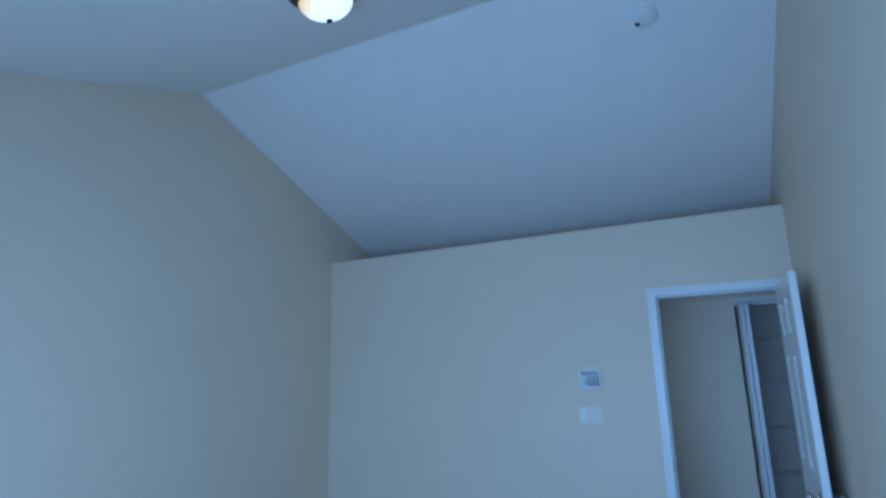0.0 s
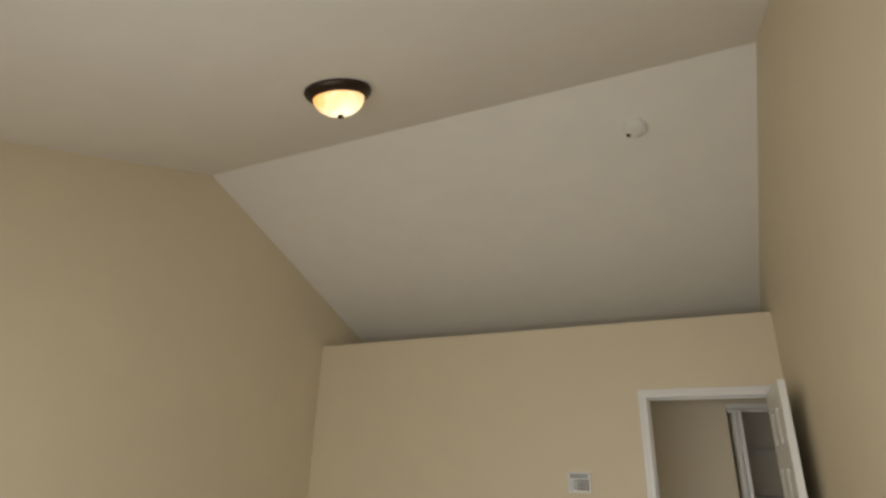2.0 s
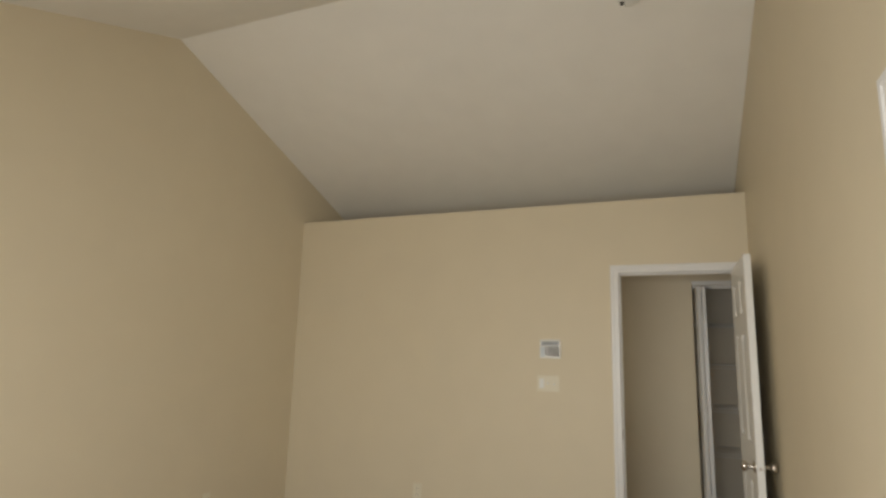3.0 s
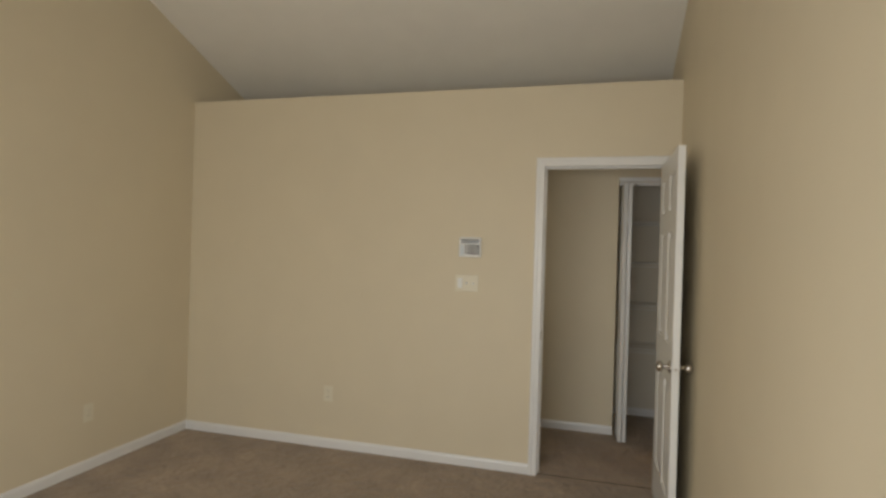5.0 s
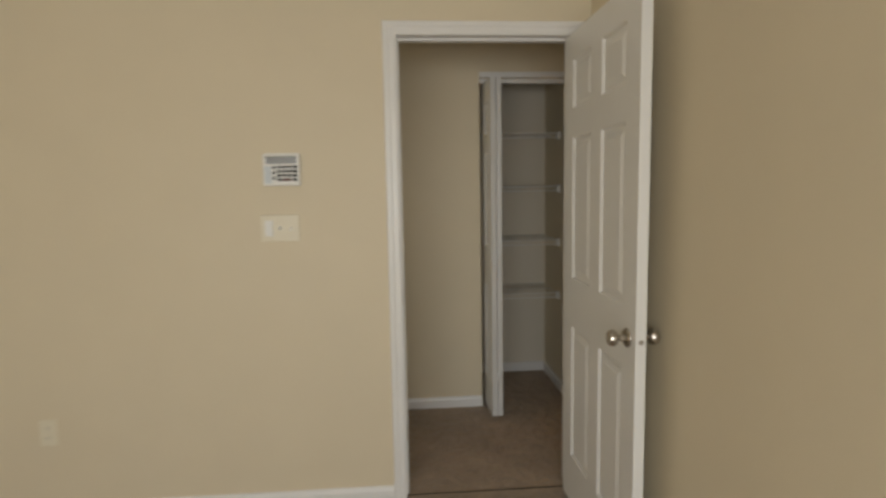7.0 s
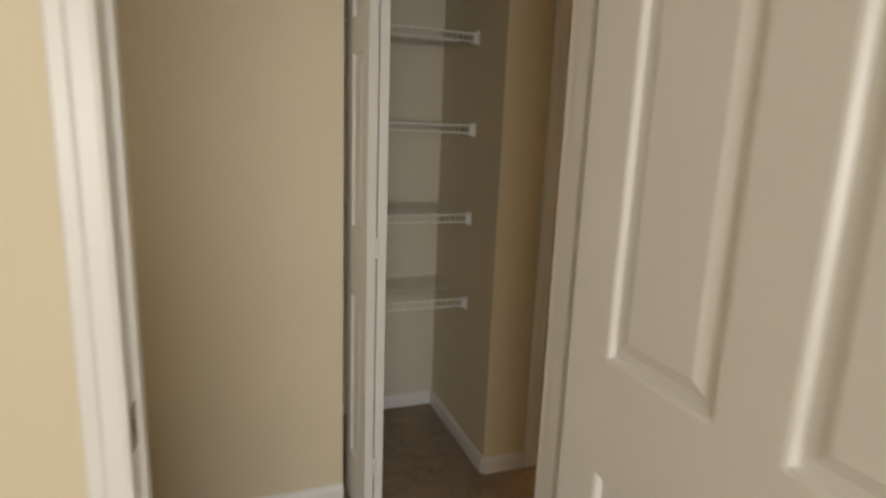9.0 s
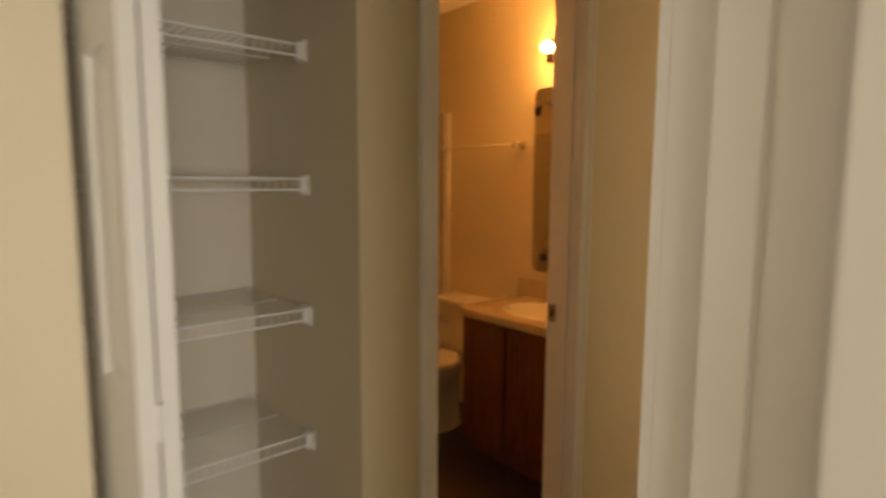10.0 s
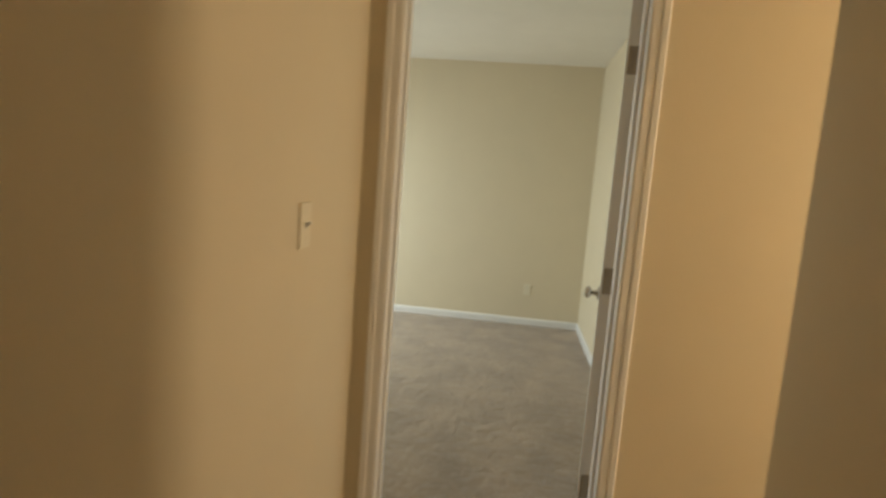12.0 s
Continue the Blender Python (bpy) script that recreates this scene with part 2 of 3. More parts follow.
def wall_mesh(axis, p0, p1, a0, a1, z0, z1, holes=()):
    """A wall between the planes axis = p0 and p1, from a0 to a1 along it, with rectangular holes (a, a, z, z)."""
    aa = sorted({a0, a1, *[h[0] for h in holes], *[h[1] for h in holes]})
    zz = sorted({z0, z1, *[h[2] for h in holes], *[h[3] for h in holes]})
    aa, zz = [a for a in aa if a0 <= a <= a1], [z for z in zz if z0 <= z <= z1]

    def solid(i, j):
        if not (0 <= i < len(aa) - 1 and 0 <= j < len(zz) - 1):
            return False
        ca, cz = (aa[i] + aa[i + 1]) / 2, (zz[j] + zz[j + 1]) / 2
        return not any(h[0] < ca < h[1] and h[2] < cz < h[3] for h in holes)

    b = bmesh.new()
    cache = {}

    def v(p, a, z):
        k = (p, a, z)
        if k not in cache:
            cache[k] = b.verts.new((p, a, z) if axis == "x" else (a, p, z))
        return cache[k]

    for i in range(len(aa) - 1):
        for j in range(len(zz) - 1):
            if not solid(i, j):
                continue
            l, r, d, u = aa[i], aa[i + 1], zz[j], zz[j + 1]
            for p in (p0, p1):
                b.faces.new((v(p, l, d), v(p, r, d), v(p, r, u), v(p, l, u)))
            for di, dj, (q, s) in ((-1, 0, ((l, d), (l, u))), (1, 0, ((r, d), (r, u))), (0, -1, ((l, d), (r, d))), (0, 1, ((l, u), (r, u)))):
                if not solid(i + di, j + dj):
                    b.faces.new((v(p0, *q), v(p0, *s), v(p1, *s), v(p1, *q)))
    return b


# ---------------------------------------------------------------- setting: floors, walls, ceilings
LX, SY, NY = -3.588, -4.60, 1.50          # bedroom: west wall, south wall, where the roof slope ends
HY = 1.06                                  # hall's north wall face
T = 0.115
DL, DR, DH = -0.835, -0.080, 2.045         # bedroom doorway
SDS, SDN = -3.547, -2.787                 # closed door in the bedroom's east wall, south and north
CL, CR = -0.335, 0.245                     # linen closet opening
BL, BR = 0.488, 1.128                      # bathroom doorway
EX = 2.735                                 # hall's end wall face
FL, FR = 0.948, 0.198                      # far doorway, north and south
SX0, SX1 = 0.830, 1.490                    # doorway in the hall's south wall
CORNER = 1.81                              # outside corner of the hall's south wall
FX, FS, FN = 6.49, -0.17, 3.60             # far room: east, south and north faces
BE, BN, BW = 1.885, 3.37, 0.36             # bathroom: east, north and west faces
RY, RZ, SL = -1.55, 3.555, 0.36            # ridge and its slope

for nm, lo, hi in (("floor_bedroom", (LX - T, SY - T), (T, 0.03)), ("floor_hall", (-1.60 - T, 0.03), (EX + 0.017, HY + T)), ("floor_side_hall", (T, -2.0 - T), (EX + 0.017, 0.03)),
                   ("floor_closet", (-0.56 - T, HY + T), (BW, 1.72 + T)), ("floor_far", (EX + 0.017, FS - T), (FX + T, FN + T))):
    struct(mesh_ob(nm, box((*lo, -0.10), (*hi, 0.0)), CARPET), "brown-beige cut pile carpet with brushed patches", "floor")
struct(mesh_ob("floor_bathroom", box((BW, HY + T - 0.02, -0.02), (BE + T, BN + T, 0.006)), VINYL), "dark brown vinyl bathroom floor", "floor")

struct(mesh_ob("wall_north", wall_mesh("y", 0, T, LX, 0, 0, 2.58, [(DL - 0.02, DR + 0.02, -1, DH + 0.02)]), WALL), "cream painted bedroom wall with a ledge on top", "wall")


def slope_z(y):
    return RZ - SL * abs(y - RY)


gable = [(SY - T, 0), (NY, 0), (NY, slope_z(NY)), (RY, RZ + 0.02), (SY - T, slope_z(SY - T))]
struct(mesh_ob("wall_west", extrude_poly(gable, "x", LX - T, LX), WALL), "cream painted gabled bedroom wall", "wall")
gable_e = [(SY - T, 0), (SDS - 0.02, 0), (SDS - 0.02, DH + 0.02), (SDN + 0.02, DH + 0.02), (SDN + 0.02, 0), (T, 0), (T, 2.50), (NY, 2.50), (NY, slope_z(NY) + 0.05), (RY, RZ + 0.02), (SY - T, slope_z(SY - T))]
struct(mesh_ob("wall_east", extrude_poly(gable_e, "x", 0, T), WALL), "cream painted gabled bedroom wall with a doorway", "wall")
struct(mesh_ob("wall_south", wall_mesh("y", SY - T, SY, LX, 0, 0, slope_z(SY) + 0.03, [(-2.5, -0.1, 0.65, 2.05)]), WALL), "cream painted bedroom wall with a window", "wall")
for nm, pts in (("ceiling_north", [(RY, RZ), (NY, slope_z(NY)), (NY, slope_z(NY) + 0.12), (RY, RZ + 0.12)]),
                ("ceiling_south", [(SY - T, slope_z(SY - T)), (RY, RZ), (RY, RZ + 0.12), (SY - T, slope_z(SY - T) + 0.12)])):
    struct(mesh_ob(nm, extrude_poly(pts, "x", LX, 0), CEIL), "white textured sloping bedroom ceiling", "ceiling")
struct(mesh_ob("ledge", box((LX, T, 2.50), (0, NY, 2.58)), WALL), "cream painted plant ledge above the hall", "ledge")

struct(mesh_ob("wall_hall_north", wall_mesh("y", HY, HY + T, -1.60, EX, 0, 2.44, [(CL, CR, -1, 2.07), (BL - 0.02, BR + 0.02, -1, DH + 0.02)]), WALL), "cream painted hall wall with a closet and a bathroom doorway", "wall")
struct(mesh_ob("wall_hall_south", wall_mesh("y", 0, T, T, CORNER, 0, 2.44, [(SX0 - 0.02, SX1 + 0.02, -1, DH + 0.02)]), WALL), "cream painted hall wall with a door", "wall")
struct(mesh_ob("wall_hall_west", wall_mesh("x", -1.60 - T, -1.60, T, HY + T, 0, 2.44, [(0.33, 0.87, 0.95, 2.05)]), WALL), "cream painted hall end wall with an assumed window", "wall")
struct(mesh_ob("wall_side_hall_west", box((CORNER - T, -2.0, 0), (CORNER, 0, 2.44)), WALL), "cream painted side hall wall", "wall")
struct(mesh_ob("wall_side_hall_south", wall_mesh("y", -2.0 - T, -2.0, T, EX, 0, 2.44, [(1.84, 2.24, 0.95, 2.10)]), WALL), "cream painted side hall wall with an assumed narrow window", "wall")
struct(mesh_ob("wall_hall_east", wall_mesh("x", EX, EX + T, -2.0 - T, FN + T, 0, 2.52, [(FR - 0.02, FL + 0.02, -1, DH + 0.02)]), WALL), "cream painted hall end wall with a doorway", "wall")
struct(mesh_ob("ceiling_hall", box((-1.60 - T, T, 2.44), (EX, HY + T, 2.48)), CEIL), "white hall ceiling", "ceiling")
struct(mesh_ob("ceiling_side_hall", box((T, -2.0 - T, 2.44), (EX, T, 2.48)), CEIL), "white hall ceiling", "ceiling")

# linen closet
struct(mesh_ob("wall_closet_north", box((-0.56 - T, 1.72, 0), (BW, 1.72 + T, 2.44)), CLOSET), "off-white painted closet back wall", "wall")
struct(mesh_ob("wall_closet_west", box((-0.56 - T, HY + T, 0), (-0.56, 1.72, 2.44)), WALL), "cream painted closet side wall", "wall")
struct(mesh_ob("wall_closet_east", box((CR, HY + T, 0), (BW, 1.72, 2.44)), WALL), "cream painted closet side wall", "wall")
struct(mesh_ob("ceiling_closet", box((-0.56 - T, HY + T, 2.44), (BW, 1.72 + T, 2.48)), CEIL), "white closet ceiling", "ceiling")

# bathroom
struct(mesh_ob("wall_bathroom_west", box((CR, 1.72 + T, 0), (BW, BN, 2.44)), WALL), "cream painted bathroom wall", "wall")
struct(mesh_ob("wall_bathroom_east", box((BE, HY + T, 0), (BE + T, BN, 2.44)), WALL), "cream painted bathroom wall", "wall")
struct(mesh_ob("wall_bathroom_north", box((CR, BN, 0), (BE + T, BN + T, 2.44)), WALL), "cream painted bathroom wall", "wall")
struct(mesh_ob("ceiling_bathroom", box((BW, HY + T, 2.44), (BE + T, BN + T, 2.48)), CEIL), "white bathroom ceiling", "ceiling")

# far room
struct(mesh_ob("wall_far_east", box((FX, FS - T, 0), (FX + T, FN + T, 2.52)), WALL), "cream painted far bedroom wall", "wall")
struct(mesh_ob("wall_far_south", box((EX + T, FS - T, 0), (FX, FS, 2.52)), WALL), "cream painted far bedroom wall", "wall")
struct(mesh_ob("wall_far_north", wall_mesh("y", FN, FN + T, EX + T, FX, 0, 2.52, [(4.45, 6.15, 0.65, 2.05)]), WALL), "cream painted far bedroom wall with a window", "wall")
struct(mesh_ob("ceiling_far", box((EX, FS - T, 2.52), (FX + T, FN + T, 2.57)), CEIL), "white far bedroom ceiling", "ceiling")


# ---------------------------------------------------------------- trim
BASE = [(0, 0), (0.013, 0), (0.013, 0.049), (0.009, 0.064), (0.004, 0.069), (0, 0.069)]


def baseboard(a, c, normal):
    """A moulded board along the wall from a to c (x, y), standing out along normal."""
    a, c, n = Vector((*a, 0)), Vector((*c, 0)), Vector((*normal, 0))
    b = bmesh.new()
    r0, r1 = [b.verts.new(a + n * d + Vector((0, 0, z + 0.002))) for d, z in BASE], [b.verts.new(c + n * d + Vector((0, 0, z + 0.002))) for d, z in BASE]
    b.faces.new(r0), b.faces.new(r1[::-1])
    for i in range(len(BASE)):
        j = (i + 1) % len(BASE)
        b.faces.new((r0[i], r0[j], r1[j], r1[i]))
    return struct(mesh_ob("baseboard", b, TRIM), "white painted moulded baseboard", "baseboard")


CW = 0.057
baseboard((LX, 0), (DL - CW, 0), (0, -1))
baseboard((LX, SY), (LX, -0.013), (1, 0))
baseboard((0, SY), (0, SDS - CW), (-1, 0))
baseboard((0, SDN + CW), (0, -0.013), (-1, 0))
baseboard((LX, SY), (0, SY), (0, 1))
baseboard((-1.60, HY), (CL, HY), (0, -1))
baseboard((CR, HY), (BL - CW, HY), (0, -1))
baseboard((BR + CW, HY), (EX, HY), (0, -1))
baseboard((EX, FL + CW), (EX, HY - 0.013), (-1, 0))
baseboard((EX, -2.0), (EX, FR - CW), (-1, 0))
baseboard((SX1, T), (CORNER, T), (0, 1))
baseboard((-1.60, T), (DL - CW, T), (0, 1))
baseboard((CORNER, -2.0), (CORNER, T), (1, 0))
baseboard((CR, HY), (CR, 1.72), (-1, 0))
baseboard((-0.56, 1.72), (CR - 0.013, 1.72), (0, -1))
baseboard((FX, FS), (FX, FN), (-1, 0))
baseboard((EX + T, FS), (FX - 0.013, FS), (0, 1))

CASE = [(0, 0), (0.010, 0.0), (0.013, 0.008), (0.013, 0.03), (0.017, 0.036), (0.017, 0.052), (0.012, 0.057), (0, 0.057)]


def casing(name, axis, plane, out, l, r, h):
    """Mitred moulding round a doorway: on the plane axis = plane, standing out by the sign out, inner edges l, r and height h."""
    b = bmesh.new()
    rings = []
    for k in range(4):
        ring = []
        for d, w in CASE:
            a = (l - w) if k < 2 else (r + w)
            z = 0.002 if k in (0, 3) else h + w
            p = plane + out * d
            ring.append(b.verts.new((a, p, z) if axis == "y" else (p, a, z)))
        rings.append(ring)
    n = len(CASE)
    for q, s in zip(rings, rings[1:]):
        for i in range(n):
            j = (i + 1) % n
            b.faces.new((q[i], q[j], s[j], s[i]))
    b.faces.new(rings[0]), b.faces.new(rings[-1][::-1])
    return struct(mesh_ob(name, b, TRIM), "white painted moulded door casing", "trim")


def jambs(name, axis, p0, p1, l, r, h, stop, stop_w=0.035, paint=TRIM, label="white painted door jamb with a stop"):
    """Lining of a doorway: a head and two sides, each with a stop strip at the depth stop."""
    root = struct(new(name), label, "trim")

    def board(nm, lo, hi, q0, q1, z0, z1):
        part(nm, box((lo, q0, z0) if axis == "y" else (q0, lo, z0), (hi, q1, z1) if axis == "y" else (q1, hi, z1), 0.0012), paint, root)

    board("jamb_side", l - 0.02, l, p0, p1, 0.002, h + 0.02)
    board("jamb_side", r, r + 0.02, p0, p1, 0.002, h + 0.02)
    board("jamb_head", l, r, p0, p1, h, h + 0.02)
    board("stop_strip", l, l + 0.011, stop, stop + stop_w, 0.002, h - 0.011)
    board("stop_strip", r - 0.011, r, stop, stop + stop_w, 0.002, h - 0.011)
    board("stop_strip", l, r, stop, stop + stop_w, h - 0.011, h)
    return root


casing("door_casing", "y", 0, -1, DL, DR, DH)
casing("door_casing", "y", T, 1, DL, DR, DH)
jambs("door_jamb", "y", 0, T, DL, DR, DH, 0.042)
casing("door_casing", "y", HY, -1, BL, BR, DH)
casing("door_casing", "y", HY + T, 1, BL, BR, DH)
jambs("door_jamb", "y", HY, HY + T, BL, BR, DH, HY + 0.03)
casing("door_casing", "x", EX, -1, FR, FL, DH)
casing("door_casing", "x", EX + T, 1, FR, FL, DH)
jambs("door_jamb", "x", EX, EX + T, FR, FL, DH, EX + 0.035)
jambs("closet_reveal", "y", 0, T, SX0, SX1, DH, 0.003, 0.03, WALL, "cream painted plaster reveal of the closet opening")
casing("door_casing", "x", 0, -1, SDS, SDN, DH)
jambs("door_jamb", "x", 0, T, SDS, SDN, DH, 0.045)
# head trim and track over the linen closet
struct(mesh_ob("closet_head_trim", box((CL, HY - 0.012, 2.07), (CR, HY - 0.0005, 2.105), 0.003), TRIM), "white painted closet head trim", "trim")
struct(mesh_ob("bifold_track", box((CL, HY + 0.03, 2.042), (CR, HY + 0.06, 2.07), 0.002), TRIM), "white metal bifold door track", "trim")
struct(mesh_ob("carpet_seam", box((DL, 0.028, 0.0), (DR, 0.034, 0.003)), BLACKGAP), "dark carpet seam in the doorway", "trim")
# seam of the two carpets at the far doorway
struct(mesh_ob("carpet_seam", box((EX + 0.012, FR, 0.0), (EX + 0.022, FL, 0.004)), BLACKGAP), "dark carpet seam in the doorway", "trim")


# ---------------------------------------------------------------- doors
def ring_face(b, q, s):
    for i in range(4):
        j = (i + 1) % 4
        b.faces.new((q[i], q[j], s[j], s[i]))


def door_panel(x0, x1, z0, z1, th):
    """A raised panel with its sloped moulding on both faces, filling one hole of a slab that is th thick about y = 0."""
    b = bmesh.new()
    steps = [(0, th / 2), (0.006, th / 2 - 0.002), (0.012, th / 2 - 0.010), (0.026, th / 2 - 0.010), (0.046, th / 2 - 0.003), (0.049, th / 2 - 0.003)]
    for s in (1, -1):
        rings = [[b.verts.new(p) for p in ((x0 + d, s * y, z0 + d), (x1 - d, s * y, z0 + d), (x1 - d, s * y, z1 - d), (x0 + d, s * y, z1 - d))] for d, y in steps]
        for q, t in zip(rings, rings[1:]):
            ring_face(b, q, t)
        b.faces.new(rings[-1])
    return b


def knob_mesh(m):
    return lathe([(0, 0), (0.031, 0), (0.031, 0.004), (0.026, 0.009), (0.012, 0.011), (0.0105, 0.03), (0.013, 0.034), (0.022, 0.038), (0.0268, 0.046),
                  (0.0268, 0.054), (0.022, 0.063), (0.012, 0.067), (0, 0.0675)], m, 28)


def panel_door(name, m, w, h, label, columns=2, knob_x=None, both=True, th=0.035, group="", mid=0.10):
    """A moulded six-panel leaf (three-panel where it has one column): hinge edge at x = 0, along +x, thickness about y = 0."""
    root = empty(name, m, label, "door", group)
    st = 0.105 if columns == 2 else 0.06
    cols = [(st, (w - mid) / 2), ((w + mid) / 2, w - st)] if columns == 2 else [(st, w - st)]
    rows = [(0.215, 0.80), (1.0, 1.60), (1.71, 1.915)]
    holes = [(a, c, z0, z1) for a, c in cols for z0, z1 in rows]
    part("slab", wall_mesh("y", -th / 2, th / 2, 0, w, 0.0, h, holes), DOOR, root)
    for a, c, z0, z1 in holes:
        part("panel", door_panel(a, c, z0, z1, th), DOOR, root)
    if knob_x is not None:
        for s in ((1, -1) if both else (1,)):
            part("knob", knob_mesh(pose(knob_x, s * th / 2, 0.905, -90 * s)), NICKEL, root, "satin nickel round door knob", smooth=True)
        lp = box((w - 0.001, -0.0125, 0.875), (w + 0.0015, 0.0125, 0.935))
        part("latch_plate", lp, DOOR, root, "white painted latch plate")
        part("latch_bolt", lathe([(0, 0), (0.008, 0), (0.008, 0.006), (0.005, 0.010), (0, 0.011)], pose(w + 0.0005, 0, 0.905, 0, 90), 14), NICKEL, root, "satin nickel latch bolt", smooth=True)
    return root


def hinge(m, label="aged brass butt hinge"):
    """A butt hinge: leaf on the jamb and its knuckle, in the plane y = 0, knuckle at x = 0."""
    root = empty("door_hinge", m, label + " on a white door jamb", "hinge", "door hinges")
    part("leaf", box((0.004, -0.0015, -0.045), (0.034, 0.0015, 0.045), 0.0008), HINGE, root)
    part("knuckle", lathe([(0, -0.048), (0.006, -0.046), (0.006, -0.016), (0.0052, -0.0155), (0.0052, -0.0145), (0.006, -0.014), (0.006, 0.014), (0.0052, 0.0145),
                           (0.0052, 0.0155), (0.006, 0.016), (0.006, 0.046), (0, 0.048)], None, 14), HINGE, root, smooth=True)
    return root


# Bedroom door, open against the east wall: hinge at the east jamb
panel_door("bedroom_door", pose(-0.098, -0.012, 0.012, 0, 0, 270.3), 0.762, 2.018, "white painted six-panel bedroom door standing open", knob_x=0.70)
# Far room door, open into that room: hinge at the south jamb
panel_door("far_room_door", pose(EX + T + 0.006, FR + 0.020, 0.012, 0, 0, -9.0), 0.742, 2.018, "white painted six-panel door standing open", knob_x=0.68)
# Closed door in the bedroom's east wall
panel_door("bedroom_closet_door", pose(0.026, SDN - 0.003, 0.012, 0, 0, 270), 0.754, 2.018, "white painted six-panel door, closed", knob_x=0.69)

for z in (0.335, 1.08, 1.81):
    hinge(pose(EX + T + 0.004, FR - 0.002, z, 0, 0, 90))
    hinge(pose(DR - 0.0016, -0.005, z, 0, 0, 90))


def strike(name, m, label):
    root = empty(name, m, label, "strike plate")
    part("plate", wall_mesh("y", -0.001, 0.001, -0.016, 0.016, -0.032, 0.032, [(-0.008, 0.008, -0.013, 0.013)]), HINGE, root)
    part("recess", box((-0.0075, 0.0, -0.0125), (0.0075, 0.0008, 0.0125)), DARK, root, "dark latch hole")
    return root


strike("strike_plate", pose(DL + 0.0013, 0.022, 0.93, 0, 0, 90), "aged brass strike plate in the bedroom door jamb")
strike("strike_plate", pose(BR - 0.0013, HY + T - 0.014, 0.93, 0, 0, 90), "aged brass strike plate in the bathroom door jamb")

# Bifold closet door, folded open at the west side of the linen closet
piv = Vector((CL + 0.036, HY + 0.045, 0))
tip = Vector((-0.287, 0.845, 0))
ang = math.degrees(math.atan2(tip.y - piv.y, tip.x - piv.x))
leaf_w = (tip - piv).length
bifold = empty("bifold_door", pose(piv.x, piv.y, 0.015), "white painted bifold closet door, folded open", "door")


def bifold_leaf(root, m, w, stile=0.06):
    holes = [(stile, w - stile, z0, z1) for z0, z1 in ((0.20, 0.80), (1.03, 1.60), (1.70, 1.90))]
    leaf = part("leaf", wall_mesh("y", -0.0145, 0.0145, 0, w, 0, 2.02, holes), DOOR, root)
    leaf.matrix_basis = m
    for h in holes:
        part("panel", door_panel(*h, 0.029), DOOR, leaf)
    return leaf


bifold_leaf(bifold, pose(0, 0, 0, 0, 0, ang), leaf_w)
tip_l = tip - piv
bifold_leaf(bifold, pose(tip_l.x + 0.034, tip_l.y + 0.004, 0, 0, 0, ang + 180 - 4), leaf_w)
for z in (0.25, 1.0, 1.75):
    part("fold_hinge", rod((tip_l.x + 0.018, tip_l.y - 0.006, z - 0.03), (tip_l.x + 0.018, tip_l.y - 0.006, z + 0.03), 0.005), SHELFWHITE, bifold, "white painted fold hinge", smooth=True)

# Closed bifold closet door in the hall's south wall
hall_bifold = empty("bifold_door", pose(SX0 + 0.006, 0.0655, 0.015), "white painted bifold closet door, closed", "door")
hw = (SX1 - SX0 - 0.020) / 2
for k in (0, 1):
    bifold_leaf(hall_bifold, pose(k * (hw + 0.004), 0, 0), hw, 0.085)
part("knob", lathe([(0, 0), (0.013, 0), (0.013, 0.003), (0.007, 0.006), (0.007, 0.018), (0.014, 0.023), (0.0185, 0.031), (0.016, 0.040), (0.007, 0.044), (0, 0.0445)],
                   pose(1.02 - SX0 - 0.006, 0.0145, 0.925, -90), 24), HINGE, hall_bifold, "aged brass round knob", smooth=True)


# ---------------------------------------------------------------- linen closet shelves
def wire_shelf(z):
    root = empty("wire_shelf", pose(0, 0, z), "white vinyl-coated wire shelf in the linen closet", "shelf", "linen closet shelves")
    x0, x1, y0, y1 = -0.555, CR - 0.008, 1.325, 1.715
    for yy, zz, r in ((y0, 0.0, 0.0032), (y0 - 0.004, -0.030, 0.0032), (1.52, -0.004, 0.0028), (y1, 0.0, 0.0032)):
        part("rail", rod((x0, yy, zz), (x1, yy, zz), r, 8), SHELFWHITE, root, smooth=True)
    n = 34
    w = rod((0, y0, 0.004), (0, y1, 0.004), 0.0016, 6)
    first = part("wire", rod((0, y0 - 0.001, 0.004), (0, y0 - 0.004, -0.030), 0.0016, 6, w), SHELFWHITE, root)
    first.location.x = x0 + 0.012
    for i in range(1, n):
        ob = new("wire", first.data)
        ob.parent, ob.location.x = root, x0 + 0.012 + (x1 - x0 - 0.024) * i / (n - 1)
    bk = box((CR - 0.009, y0 - 0.02, -0.045), (CR - 0.0005, y0 + 0.030, 0.012), 0.003)
    part("end_bracket", box((CR - 0.022, y0 - 0.012, -0.038), (CR - 0.008, y0 + 0.02, 0.006), 0.003, bk), SHELFWHITE, root, "white plastic end bracket")
    part("wall_clip", box((CR - 0.03, 1.708, -0.008), (CR - 0.018, 1.72, 0.012), 0.002), SHELFWHITE, root)
    return root


for z in (0.676, 1.042, 1.406, 1.76):
    wire_shelf(z)


